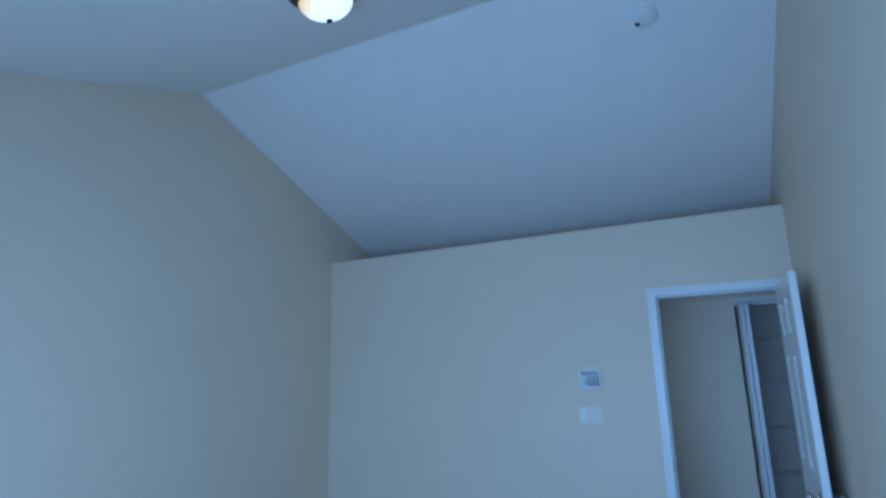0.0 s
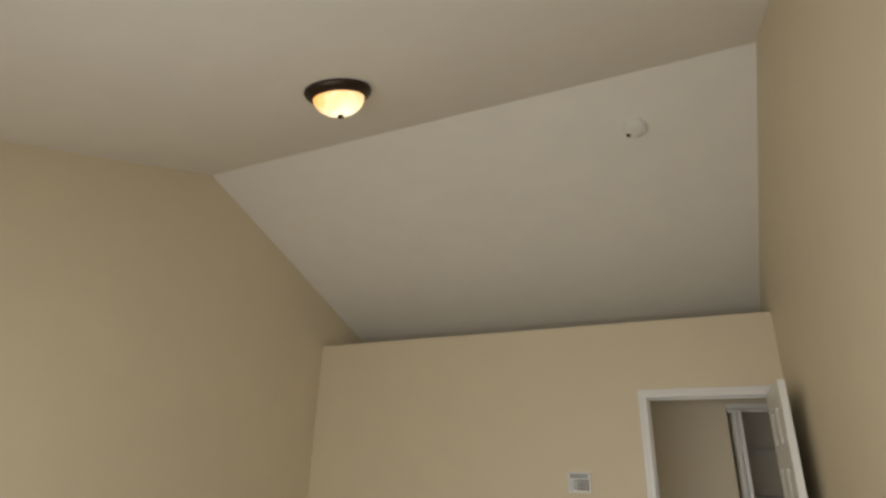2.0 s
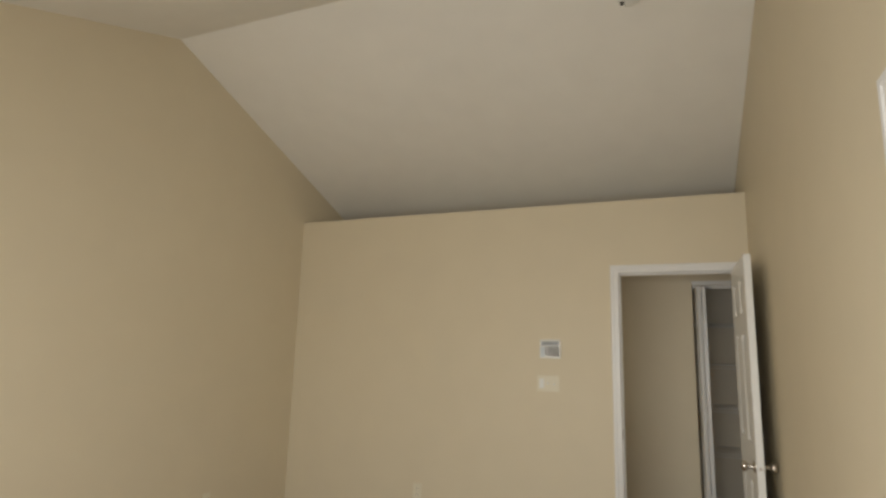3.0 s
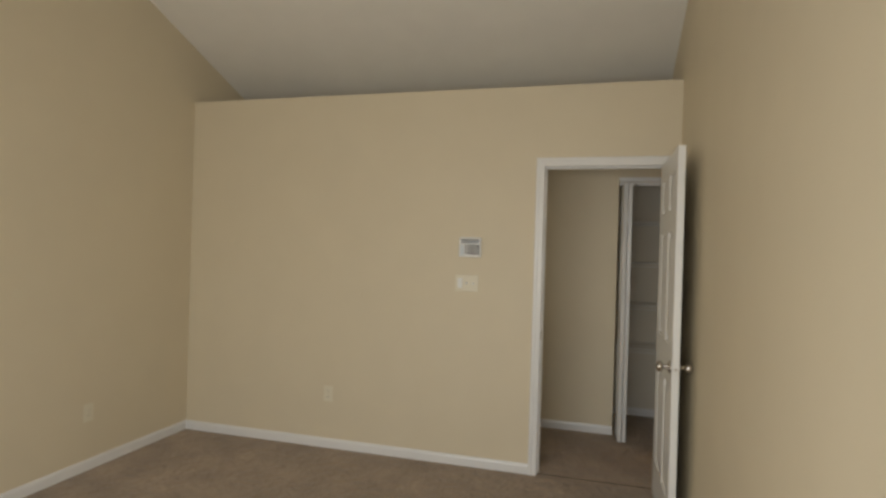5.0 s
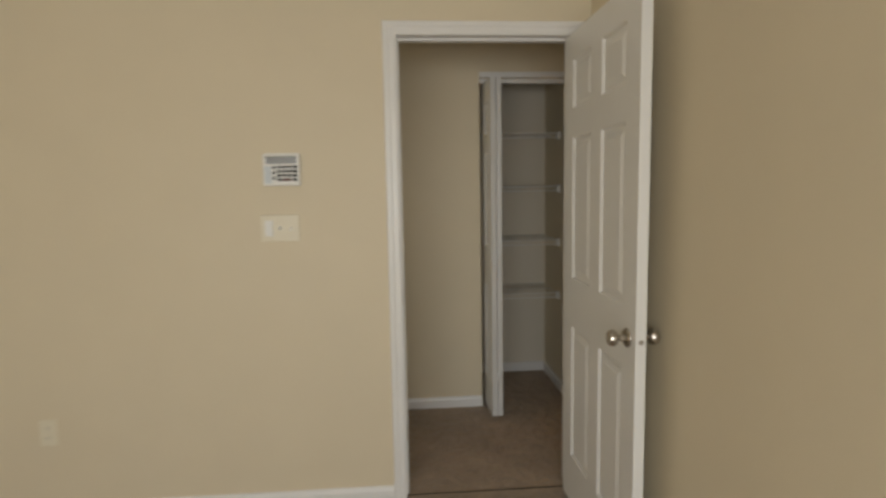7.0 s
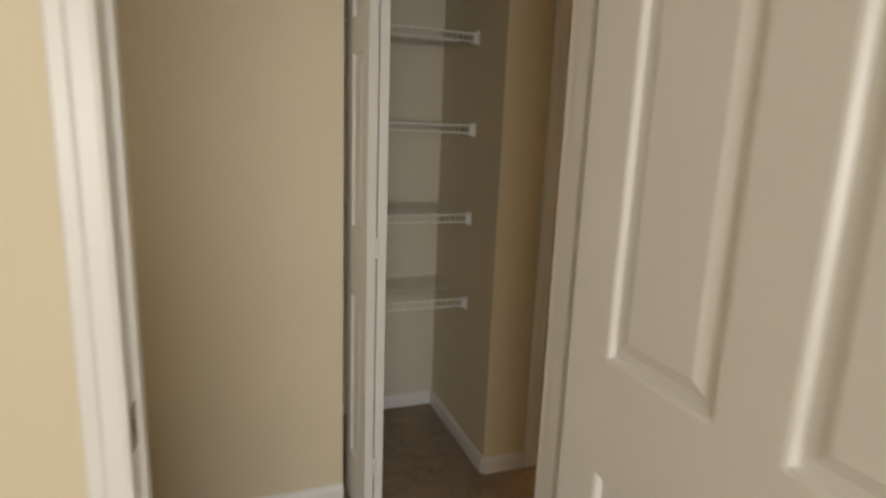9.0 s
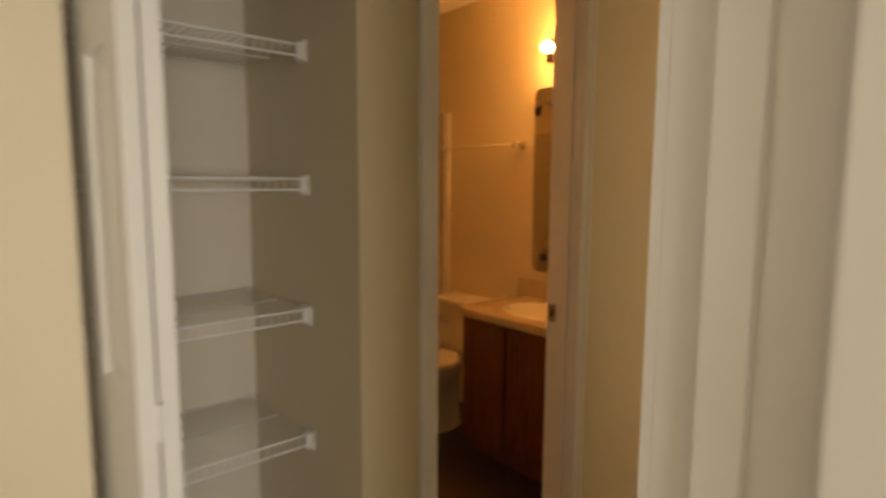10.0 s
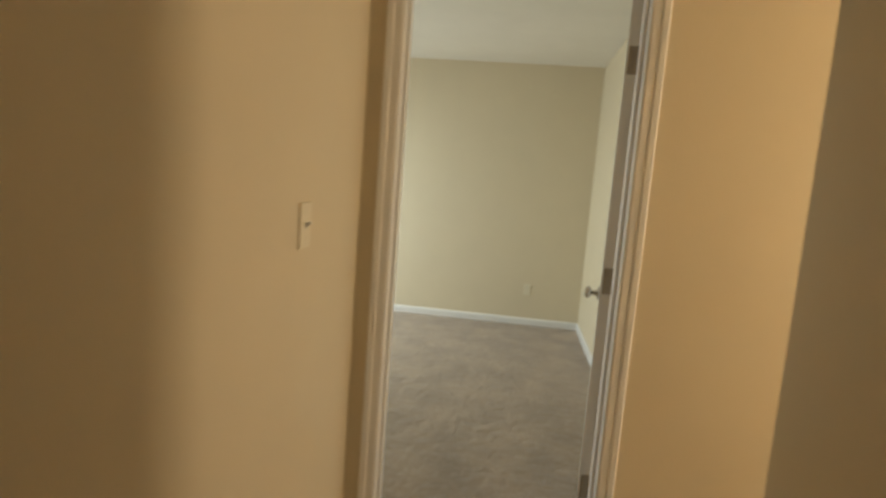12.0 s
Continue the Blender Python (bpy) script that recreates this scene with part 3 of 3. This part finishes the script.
# ---------------------------------------------------------------- wall plates, keypad, detector, lamps
def outlet(m, label):
    root = empty("wall_outlet", m, label, "outlet", "wall outlets")
    part("plate", box((-0.035, -0.006, -0.057), (0.035, 0, 0.057), 0.003), IVORY, root)
    for z in (-0.02, 0.02):
        part("socket", lathe([(0, 0), (0.016, 0), (0.016, 0.002), (0, 0.002)], pose(0, -0.006, z, 90), 20), IVORY, root)
        for x in (-0.006, 0.006):
            part("slot", box((x - 0.001, -0.0085, z - 0.004), (x + 0.001, -0.0075, z + 0.004)), DARK, root)
    part("screw", lathe([(0, 0), (0.003, 0), (0.003, 0.001), (0, 0.0012)], pose(0, -0.006, 0, 90), 10), NICKEL, root)
    return root


def switch_plate(m, gangs, label, toggles):
    root = empty("light_switch", m, label, "light switch")
    w = 0.07 + 0.046 * (gangs - 1)
    part("plate", box((-w / 2, -0.006, -0.057), (w / 2, 0, 0.057), 0.003), IVORY, root)
    for i in range(gangs):
        x = (i - (gangs - 1) / 2) * 0.046
        if toggles[i] == "rocker":
            part("rocker", extrude_poly([(-0.006, -0.033), (-0.013, -0.033), (-0.008, 0.033), (-0.006, 0.033)], "x", x - 0.016, x + 0.016), PLASTIC, root, "white rocker paddle")
        else:
            s = 1 if toggles[i] == "up" else -1
            part("toggle", extrude_poly([(-0.006, -0.007 * s), (-0.006, 0.007 * s), (-0.019, 0.011 * s), (-0.019, 0.004 * s)], "x", x - 0.004, x + 0.004), PLASTIC, root, "white toggle")
        for z in (-0.03, 0.03):
            if toggles[i] != "rocker":
                part("screw", lathe([(0, 0), (0.003, 0), (0.003, 0.001), (0, 0.0012)], pose(x, -0.006, z, 90), 10), IVORY, root)
    return root


outlet(pose(-2.36, 0, 0.395), "white wall outlet above the baseboard")
outlet(pose(LX, -0.90, 0.37, 0, 0, 90), "white wall outlet above the baseboard")
outlet(pose(FX, 0.352, 0.36, 0, 0, -90), "white wall outlet in the far bedroom")
switch_plate(pose(-1.345, 0, 1.25), 3, "white three-gang switch plate with a rocker and toggles", ("rocker", "up", "down"))
switch_plate(pose(2.232, HY, 1.245), 1, "white single toggle switch plate on the hall wall", ("up",))


def keypad(m):
    root = empty("alarm_keypad", m, "white plastic alarm keypad with dark keys and a grey display", "keypad")
    part("wall_plate", box((-0.070, -0.006, -0.058), (0.070, 0, 0.071), 0.002), PLASTIC, root)
    part("body", box((-0.077, -0.026, -0.066), (0.077, -0.005, 0.066), 0.006), PLASTIC, root)
    part("display_hood", box((-0.067, -0.0285, 0.051), (0.065, -0.0255, 0.056), 0.001), GREYPL, root, "dark lip over the display")
    part("display", box((-0.062, -0.0275, 0.026), (0.063, -0.0255, 0.051), 0.001), LCD, root, "grey liquid crystal display")
    part("label_strip", box((-0.070, -0.0267, -0.056), (-0.040, -0.0255, 0.016)), LABEL, root, "pale blue-grey label")
    for r in range(3):
        z = 0.010 - r * 0.022
        part("function_key", box((-0.036, -0.029, z - 0.006), (-0.024, -0.0255, z + 0.006), 0.001), CHARCOAL, root)
    for r in range(4):
        z = 0.012 - r * 0.0175
        cols = ((-0.008, 0.0078), (0.022, 0.0175), (0.055, 0.0098)) if r == 3 else ((-0.008, 0.0078), (0.012, 0.0078), (0.032, 0.0078), (0.055, 0.0098))
        for x, w in cols:
            wide = w > 0.015
            part("key", box((x - w, -0.029, z - 0.0058), (x + w, -0.0255, z + 0.0058), 0.001), REDKEY if wide else CHARCOAL, root, "wide dark red key" if wide else "")
    return root


keypad(pose(-1.325, 0, 1.495))


def on_slope(x, y):
    """The pose of a thing that hangs flat under the sloping ceiling, its z pointing into the room."""
    s = SL if y < RY else -SL
    n = Vector((0, s, -1)).normalized()
    return Matrix.Translation((x, y, slope_z(y))) @ n.to_track_quat("Z", "Y").to_matrix().to_4x4()


lamp = empty("ceiling_lamp", on_slope(-1.897, -2.345), "flush ceiling lamp with a bronze rim and lit alabaster glass bowl", "ceiling lamp")
part("rim", lathe([(0, 0), (0.160, 0), (0.164, 0.010), (0.160, 0.022), (0.150, 0.034), (0.136, 0.042), (0.124, 0.044), (0.122, 0.038), (0, 0.038)], None, 48), BRONZE, lamp, "dark bronze rim", smooth=True)
part("glass_bowl", lathe([(0.125, 0.040), (0.122, 0.058), (0.112, 0.078), (0.094, 0.098), (0.067, 0.114), (0.036, 0.123), (0, 0.126)], None, 40), LAMPGLASS, lamp, "glowing alabaster glass bowl", smooth=True)
part("finial", lathe([(0, 0.123), (0.014, 0.124), (0.016, 0.130), (0.013, 0.135), (0.008, 0.139), (0, 0.140)], None, 18), BRONZE, lamp, "dark bronze finial", smooth=True)

det = empty("smoke_detector", on_slope(-0.63, -1.215), "round white plastic smoke detector on the sloping ceiling", "smoke detector")
part("base", lathe([(0, 0), (0.068, 0), (0.068, 0.010), (0.062, 0.012), (0, 0.012)], None, 36), PLASTIC, det, smooth=True)
part("cover", lathe([(0.062, 0.012), (0.064, 0.020), (0.060, 0.034), (0.045, 0.042), (0.02, 0.045), (0, 0.0455)], None, 36), PLASTIC, det, smooth=True)
part("test_button", lathe([(0, 0.044), (0.009, 0.044), (0.009, 0.048), (0, 0.0485)], pose(0.012, 0.02, 0), 16), PLASTIC, det)
part("vent", box((-0.05, -0.035, 0.028), (-0.026, -0.012, 0.044), 0.002), DARK, det, "dark sensor vent")


# ---------------------------------------------------------------- bathroom
VF, V0, V1, VT = 1.437, HY + T + 0.01, 1.965, 0.775     # vanity front, south end, north end, counter height
vanity = empty("vanity_cabinet", pose(0, 0, 0.006), "dark cherry wood bathroom vanity cabinet with two doors", "cabinet")
part("front_frame", box((VF, V0, 0.09), (VF + 0.018, V1, VT - 0.046), 0.001), CABINET, vanity)
for y0, y1 in ((V0, V0 + 0.016), (V1 - 0.016, V1)):
    part("side_panel", box((VF + 0.0185, y0, 0.09), (BE, y1, VT - 0.046), 0.001), CABINET, vanity)
part("bottom_panel", box((VF + 0.0185, V0 + 0.0165, 0.09), (BE, V1 - 0.0165, 0.106)), CABINET, vanity)
part("toe_kick", box((VF + 0.06, V0, 0.0), (BE, V1, 0.089)), CABINET, vanity, "recessed toe kick")
for y0, y1 in ((V0 + 0.13, 1.640), (1.664, V1 - 0.02)):
    b = wall_mesh("x", VF - 0.018, VF, y0, y1, 0.11, VT - 0.065, [(y0 + 0.055, y1 - 0.055, 0.165, VT - 0.12)])
    d = part("door", b, CABINET, vanity)
    part("door_panel", box((VF - 0.010, y0 + 0.055, 0.165), (VF - 0.002, y1 - 0.055, VT - 0.12)), CABINET, d)


def oval_counter():
    """The top with an oval basin sunk in it, its rolled front edge and backsplash."""
    root = empty("countertop", pose(0, 0, 0.006), "beige cultured marble vanity top with an oval basin", "countertop")
    cx, cy, rx, ry = 1.640, 1.595, 0.153, 0.210
    x0, x1, y0, y1, zt = VF - 0.03, BE - 0.002, V0, V1 + 0.01, VT
    b = bmesh.new()
    n = 48
    rim, outer = [], []
    for i in range(n):
        a = 2 * math.pi * i / n
        c, s = math.cos(a), math.sin(a)
        rim.append(b.verts.new((cx + (rx + 0.025) * c, cy + (ry + 0.025) * s, zt)))
        k = min((x1 - cx if c > 0 else cx - x0) / max(abs(c), 1e-6), (y1 - cy if s > 0 else cy - y0) / max(abs(s), 1e-6))
        outer.append((cx + k * c, cy + k * s))
    loops = [[b.verts.new((x, y, zt)) for x, y in outer]]
    for off, z in ((0.010, zt - 0.004), (0.014, zt - 0.014), (0.010, zt - 0.040), (0.0, zt - 0.044)):
        loops.append([b.verts.new((x - (off if abs(x - x0) < 1e-4 else 0), y + (off if abs(y - y1) < 1e-4 else 0), z)) for x, y in outer])
    prof = [(0.018, zt + 0.006), (0.006, zt + 0.006), (0.0, zt - 0.004), (-0.02, zt - 0.05), (-0.06, zt - 0.10), (-0.11, zt - 0.125), (-0.145, zt - 0.13)]
    bowl = loft([[(cx + (rx + o) * math.cos(2 * math.pi * i / n), cy + (ry + o) * math.sin(2 * math.pi * i / n), z) for i in range(n)] for o, z in [(0.027, zt + 0.001)] + prof], cap=False)
    bowl.verts.ensure_lookup_table()
    bowl.faces.new(bowl.verts[-n:])
    seq = loops[::-1] + [rim]
    for q, s in zip(seq, seq[1:]):
        for i in range(n):
            j = (i + 1) % n
            b.faces.new((q[i], q[j], s[j], s[i]))
    part("slab", b, COUNTER, root, smooth=True)
    part("basin", bowl, PORCELAIN, root, "bone coloured oval basin with a raised rim", smooth=True)
    part("backsplash", box((BE - 0.022, V0, VT), (BE - 0.002, V1 + 0.015, VT + 0.10), 0.006), COUNTER, root)
    part("drain", lathe([(0, 0), (0.021, 0), (0.019, 0.003), (0, 0.002)], pose(cx, cy, VT - 0.13), 18), NICKEL, root, "chrome drain", smooth=True)
    return root


oval_counter()
faucet = empty("faucet", pose(1.825, 1.585, VT + 0.006), "chrome bathroom faucet with two handles on the vanity top", "faucet")
part("base", box((-0.025, -0.08, 0), (0.025, 0.08, 0.018), 0.006), NICKEL, faucet)
sp = rod((0, 0, 0.015), (-0.02, 0, 0.075), 0.013, 14)
part("spout", rod((-0.015, 0, 0.07), (-0.13, 0, 0.052), 0.011, 14, sp), NICKEL, faucet, smooth=True)
for y in (-0.055, 0.055):
    part("handle", lathe([(0, 0.015), (0.014, 0.015), (0.012, 0.03), (0.02, 0.04), (0.022, 0.055), (0.012, 0.062), (0, 0.063)], pose(0, y, 0), 16), NICKEL, faucet, smooth=True)

def rounded_rect(a0, a1, b0, b1, r, seg=6):
    """The outline of a rectangle with rounded corners, as (a, b) pairs."""
    pts = []
    for ca, cb, start in ((a1 - r, b1 - r, 0), (a0 + r, b1 - r, 90), (a0 + r, b0 + r, 180), (a1 - r, b0 + r, 270)):
        pts += [(ca + r * math.cos(radians(start + 90 * i / seg)), cb + r * math.sin(radians(start + 90 * i / seg))) for i in range(seg + 1)]
    return pts


mirror = empty("wall_mirror", pose(BE, 0, 0), "frameless wall mirror above the vanity", "mirror")
part("glass", extrude_poly(rounded_rect(1.19, 1.893, 0.925, 1.893, 0.035), "x", -0.006, -0.001), MIRROR, mirror)
for y in (1.33, 1.78):
    part("clip", box((-0.011, y - 0.012, 0.915), (-0.001, y + 0.012, 0.932), 0.002), NICKEL, mirror, "chrome mirror clip")

bar = empty("vanity_light", pose(BE, 0, 0), "bronze vanity light bar with glowing globe bulbs", "wall lamp")
part("back_plate", box((-0.03, 1.40, 2.016), (0, 1.812, 2.124), 0.006), BRONZE, bar, "dark bronze back plate")
for i in range(4):
    y = 1.750 - i * 0.096
    part("socket", lathe([(0, 0), (0.024, 0), (0.022, 0.03), (0, 0.03)], pose(-0.03, y, 2.07, 0, -90), 20), BRONZE, bar, smooth=True)
    part("bulb", lathe([(0.012, 0.028), (0.015, 0.038), (0.025, 0.050), (0.030, 0.066), (0.025, 0.082), (0.014, 0.094), (0, 0.097)], pose(-0.03, y, 2.07, 0, -90), 20), BULB, bar, "glowing globe bulb", smooth=True)

towel = empty("towel_bar", pose(BE, 0, 1.607), "pale towel bar on nickel posts on the bathroom wall", "towel bar")
part("bar", rod((-0.06, 1.980, 0), (-0.06, 2.61, 0), 0.006), IVORY, towel, "pale plastic bar", smooth=True)
for y in (1.980, 2.61):
    part("post", lathe([(0, 0), (0.026, 0), (0.026, 0.006), (0.014, 0.014), (0.012, 0.05), (0.016, 0.06), (0.012, 0.073), (0, 0.075)], pose(0, y, 0, 0, -90), 20), NICKEL, towel, smooth=True)


def egg(cx, back, front, half, z, n=36):
    """An egg-shaped outline about the point (cx, 0): rounder at the back (+x), longer at the front (-x)."""
    out = []
    for i in range(n):
        a = 2 * math.pi * i / n
        c, s = math.cos(a), math.sin(a)
        out.append((cx + (back if c > 0 else front) * c, half * s, z))
    return out


toilet = empty("toilet", pose(BE - 0.01, 2.285, 0.006) @ Matrix.Diagonal((1.0, 0.95, 0.97, 1)), "bone porcelain toilet with a closed lid", "toilet")
part("tank", loft([[(x * k, y * k2, z) for x, y in ((-0.005, -0.20), (-0.16, -0.20), (-0.185, -0.18), (-0.185, 0.18), (-0.16, 0.20), (-0.005, 0.20))]
                   for k, k2, z in ((0.85, 0.88, 0.37), (0.96, 0.96, 0.42), (1.0, 1.0, 0.70))]), PORCELAIN, toilet)
part("tank_lid", box((-0.215, -0.19, 0.70), (0, 0.22, 0.74), 0.010), PORCELAIN, toilet)
part("flush_lever", rod((-0.198, 0.15, 0.61), (-0.215, 0.07, 0.595), 0.007, 10, lathe([(0, 0), (0.014, 0), (0.014, 0.014), (0, 0.016)], pose(-0.184, 0.15, 0.61, 0, -90), 14)), NICKEL, toilet, "chrome flush lever", smooth=True)
part("bowl", loft([egg(-0.33, 0.16, 0.15, 0.105, 0.0), egg(-0.33, 0.155, 0.13, 0.092, 0.06), egg(-0.34, 0.16, 0.13, 0.090, 0.15), egg(-0.37, 0.185, 0.165, 0.108, 0.22), egg(-0.42, 0.225, 0.225, 0.142, 0.29),
                   egg(-0.445, 0.245, 0.278, 0.170, 0.345), egg(-0.45, 0.25, 0.298, 0.181, 0.375), egg(-0.45, 0.25, 0.30, 0.182, 0.395)]), PORCELAIN, toilet, smooth=True)
part("seat", loft([egg(-0.45, 0.24, 0.30, 0.183, 0.397), egg(-0.45, 0.242, 0.305, 0.187, 0.405), egg(-0.45, 0.24, 0.303, 0.185, 0.414)]), PORCELAIN, toilet, smooth=True)
part("lid", loft([egg(-0.45, 0.24, 0.30, 0.183, 0.423), egg(-0.45, 0.242, 0.305, 0.187, 0.426), egg(-0.45, 0.23, 0.285, 0.172, 0.437), egg(-0.43, 0.1, 0.12, 0.08, 0.441)]), PORCELAIN, toilet, smooth=True)

TY = 2.625
tub = empty("bathtub", pose(0, 0, 0.006), "bone coloured alcove bathtub", "bathtub")
b = loft([[(x, y, z) for x, y in ((BW + i, TY + i), (BE - i, TY + i), (BE - i, BN - i), (BW + i, BN - i))]
          for i, z in ((0.003, 0.0), (0.003, 0.385), (0.012, 0.40), (0.075, 0.40), (0.095, 0.375), (0.14, 0.08), (0.2, 0.05))], cap=False)
b.verts.ensure_lookup_table()
b.faces.new(b.verts[-4:])
part("shell", b, PORCELAIN, tub)
part("overflow_plate", lathe([(0, 0), (0.035, 0), (0.03, 0.008), (0, 0.01)], pose(BW + 0.105, 2.995, 0.30, 0, 90), 18), NICKEL, tub, "chrome overflow plate", smooth=True)
part("spout", rod((BW + 0.012, 2.995, 0.56), (BW + 0.15, 2.995, 0.55), 0.022, 16), NICKEL, tub, "chrome tub spout", smooth=True)

sur = empty("tub_surround", pose(0, 0, 0), "beige plastic tub surround with a white edge trim", "tub surround")
part("back_panel", box((BW + 0.004, BN - 0.012, 0.41), (BE - 0.004, BN - 0.002, 1.83), 0.002), SURROUND, sur)
part("end_panel", box((BE - 0.010, TY, 0.41), (BE - 0.002, BN - 0.013, 1.83), 0.002), SURROUND, sur)
part("end_panel", box((BW + 0.002, TY, 0.41), (BW + 0.010, BN - 0.013, 1.83), 0.002), SURROUND, sur)
for x0, x1 in ((BE - 0.016, BE - 0.001), (BW + 0.001, BW + 0.016)):
    part("edge_trim", box((x0, TY - 0.05, 0.41), (x1, TY, 1.83), 0.004), TRIM, sur, "white edge trim strip")

shower = empty("wall_shower", pose(BW, 2.995, 2.07), "chrome shower head on a bent arm", "shower head")
part("flange", lathe([(0, 0), (0.03, 0), (0.026, 0.008), (0.012, 0.012), (0, 0.012)], pose(0, 0, 0, 0, 90), 18), NICKEL, shower, smooth=True)
part("arm", rod((0.10, 0, 0.005), (0.155, 0, -0.05), 0.009, 12, rod((0, 0, 0), (0.105, 0, 0.006), 0.009, 12)), NICKEL, shower, smooth=True)
part("head", lathe([(0, 0), (0.014, 0), (0.018, 0.02), (0.036, 0.05), (0.038, 0.06), (0, 0.058)], pose(0.15, 0, -0.045, 0, 135), 20), DARK, shower, "dark shower face", smooth=True)
valve = empty("shower_valve", pose(BW + 0.010, 2.995, 0.768), "chrome round shower valve with a lever", "valve")
part("plate", lathe([(0, 0), (0.085, 0), (0.08, 0.006), (0.03, 0.014), (0, 0.014)], pose(0, 0, 0, 0, 90), 26), NICKEL, valve, smooth=True)
part("handle", lathe([(0, 0.01), (0.026, 0.012), (0.03, 0.04), (0.034, 0.06), (0.02, 0.075), (0, 0.076)], pose(0, 0, 0, 0, 90), 18), DARK, valve, "dark round handle", smooth=True)


# ---------------------------------------------------------------- unseen windows behind the area lamps
def window(name, axis, a0, a1, z0, z1, p, out, panes=2):
    """A frame with its panes' openings about the plane axis = p, from a0 to a1, and a sill that stands out by the sign out."""
    root = tagged(new(name), "unseen white vinyl window behind an area lamp", "window", kind="structure")
    w = (a1 - a0 - 0.08 - 0.04 * (panes - 1)) / panes
    holes = [(a0 + 0.04 + k * (w + 0.04), a0 + 0.04 + k * (w + 0.04) + w, z0 + 0.04, z1 - 0.04) for k in range(panes)]
    part("window_frame", wall_mesh(axis, p - 0.03, p + 0.03, a0, a1, z0, z1, holes), TRIM, root)
    lo, hi = min(p, p + out * 0.11), max(p, p + out * 0.11)
    sill = ((lo, a0 - 0.03, z0 - 0.02), (hi, a1 + 0.03, z0 - 0.002)) if axis == "x" else ((a0 - 0.03, lo, z0 - 0.02), (a1 + 0.03, hi, z0 - 0.002))
    part("window_sill", box(*sill, 0.004), TRIM, root)
    return root


window("window_1", "y", -2.5, -0.1, 0.65, 2.05, SY - 0.07, 1)
window("window_2", "y", 4.45, 6.15, 0.65, 2.05, FN + 0.07, -1)
# assumed window, added to house the side hall's warm light
window("assumed_window_3", "y", 1.84, 2.24, 0.95, 2.10, -2.0 - 0.07, 1, 1)
# assumed window round the fill at the hall's west end
window("assumed_window_4", "x", 0.33, 0.87, 0.95, 2.05, -1.60 - 0.07, 1, 1)
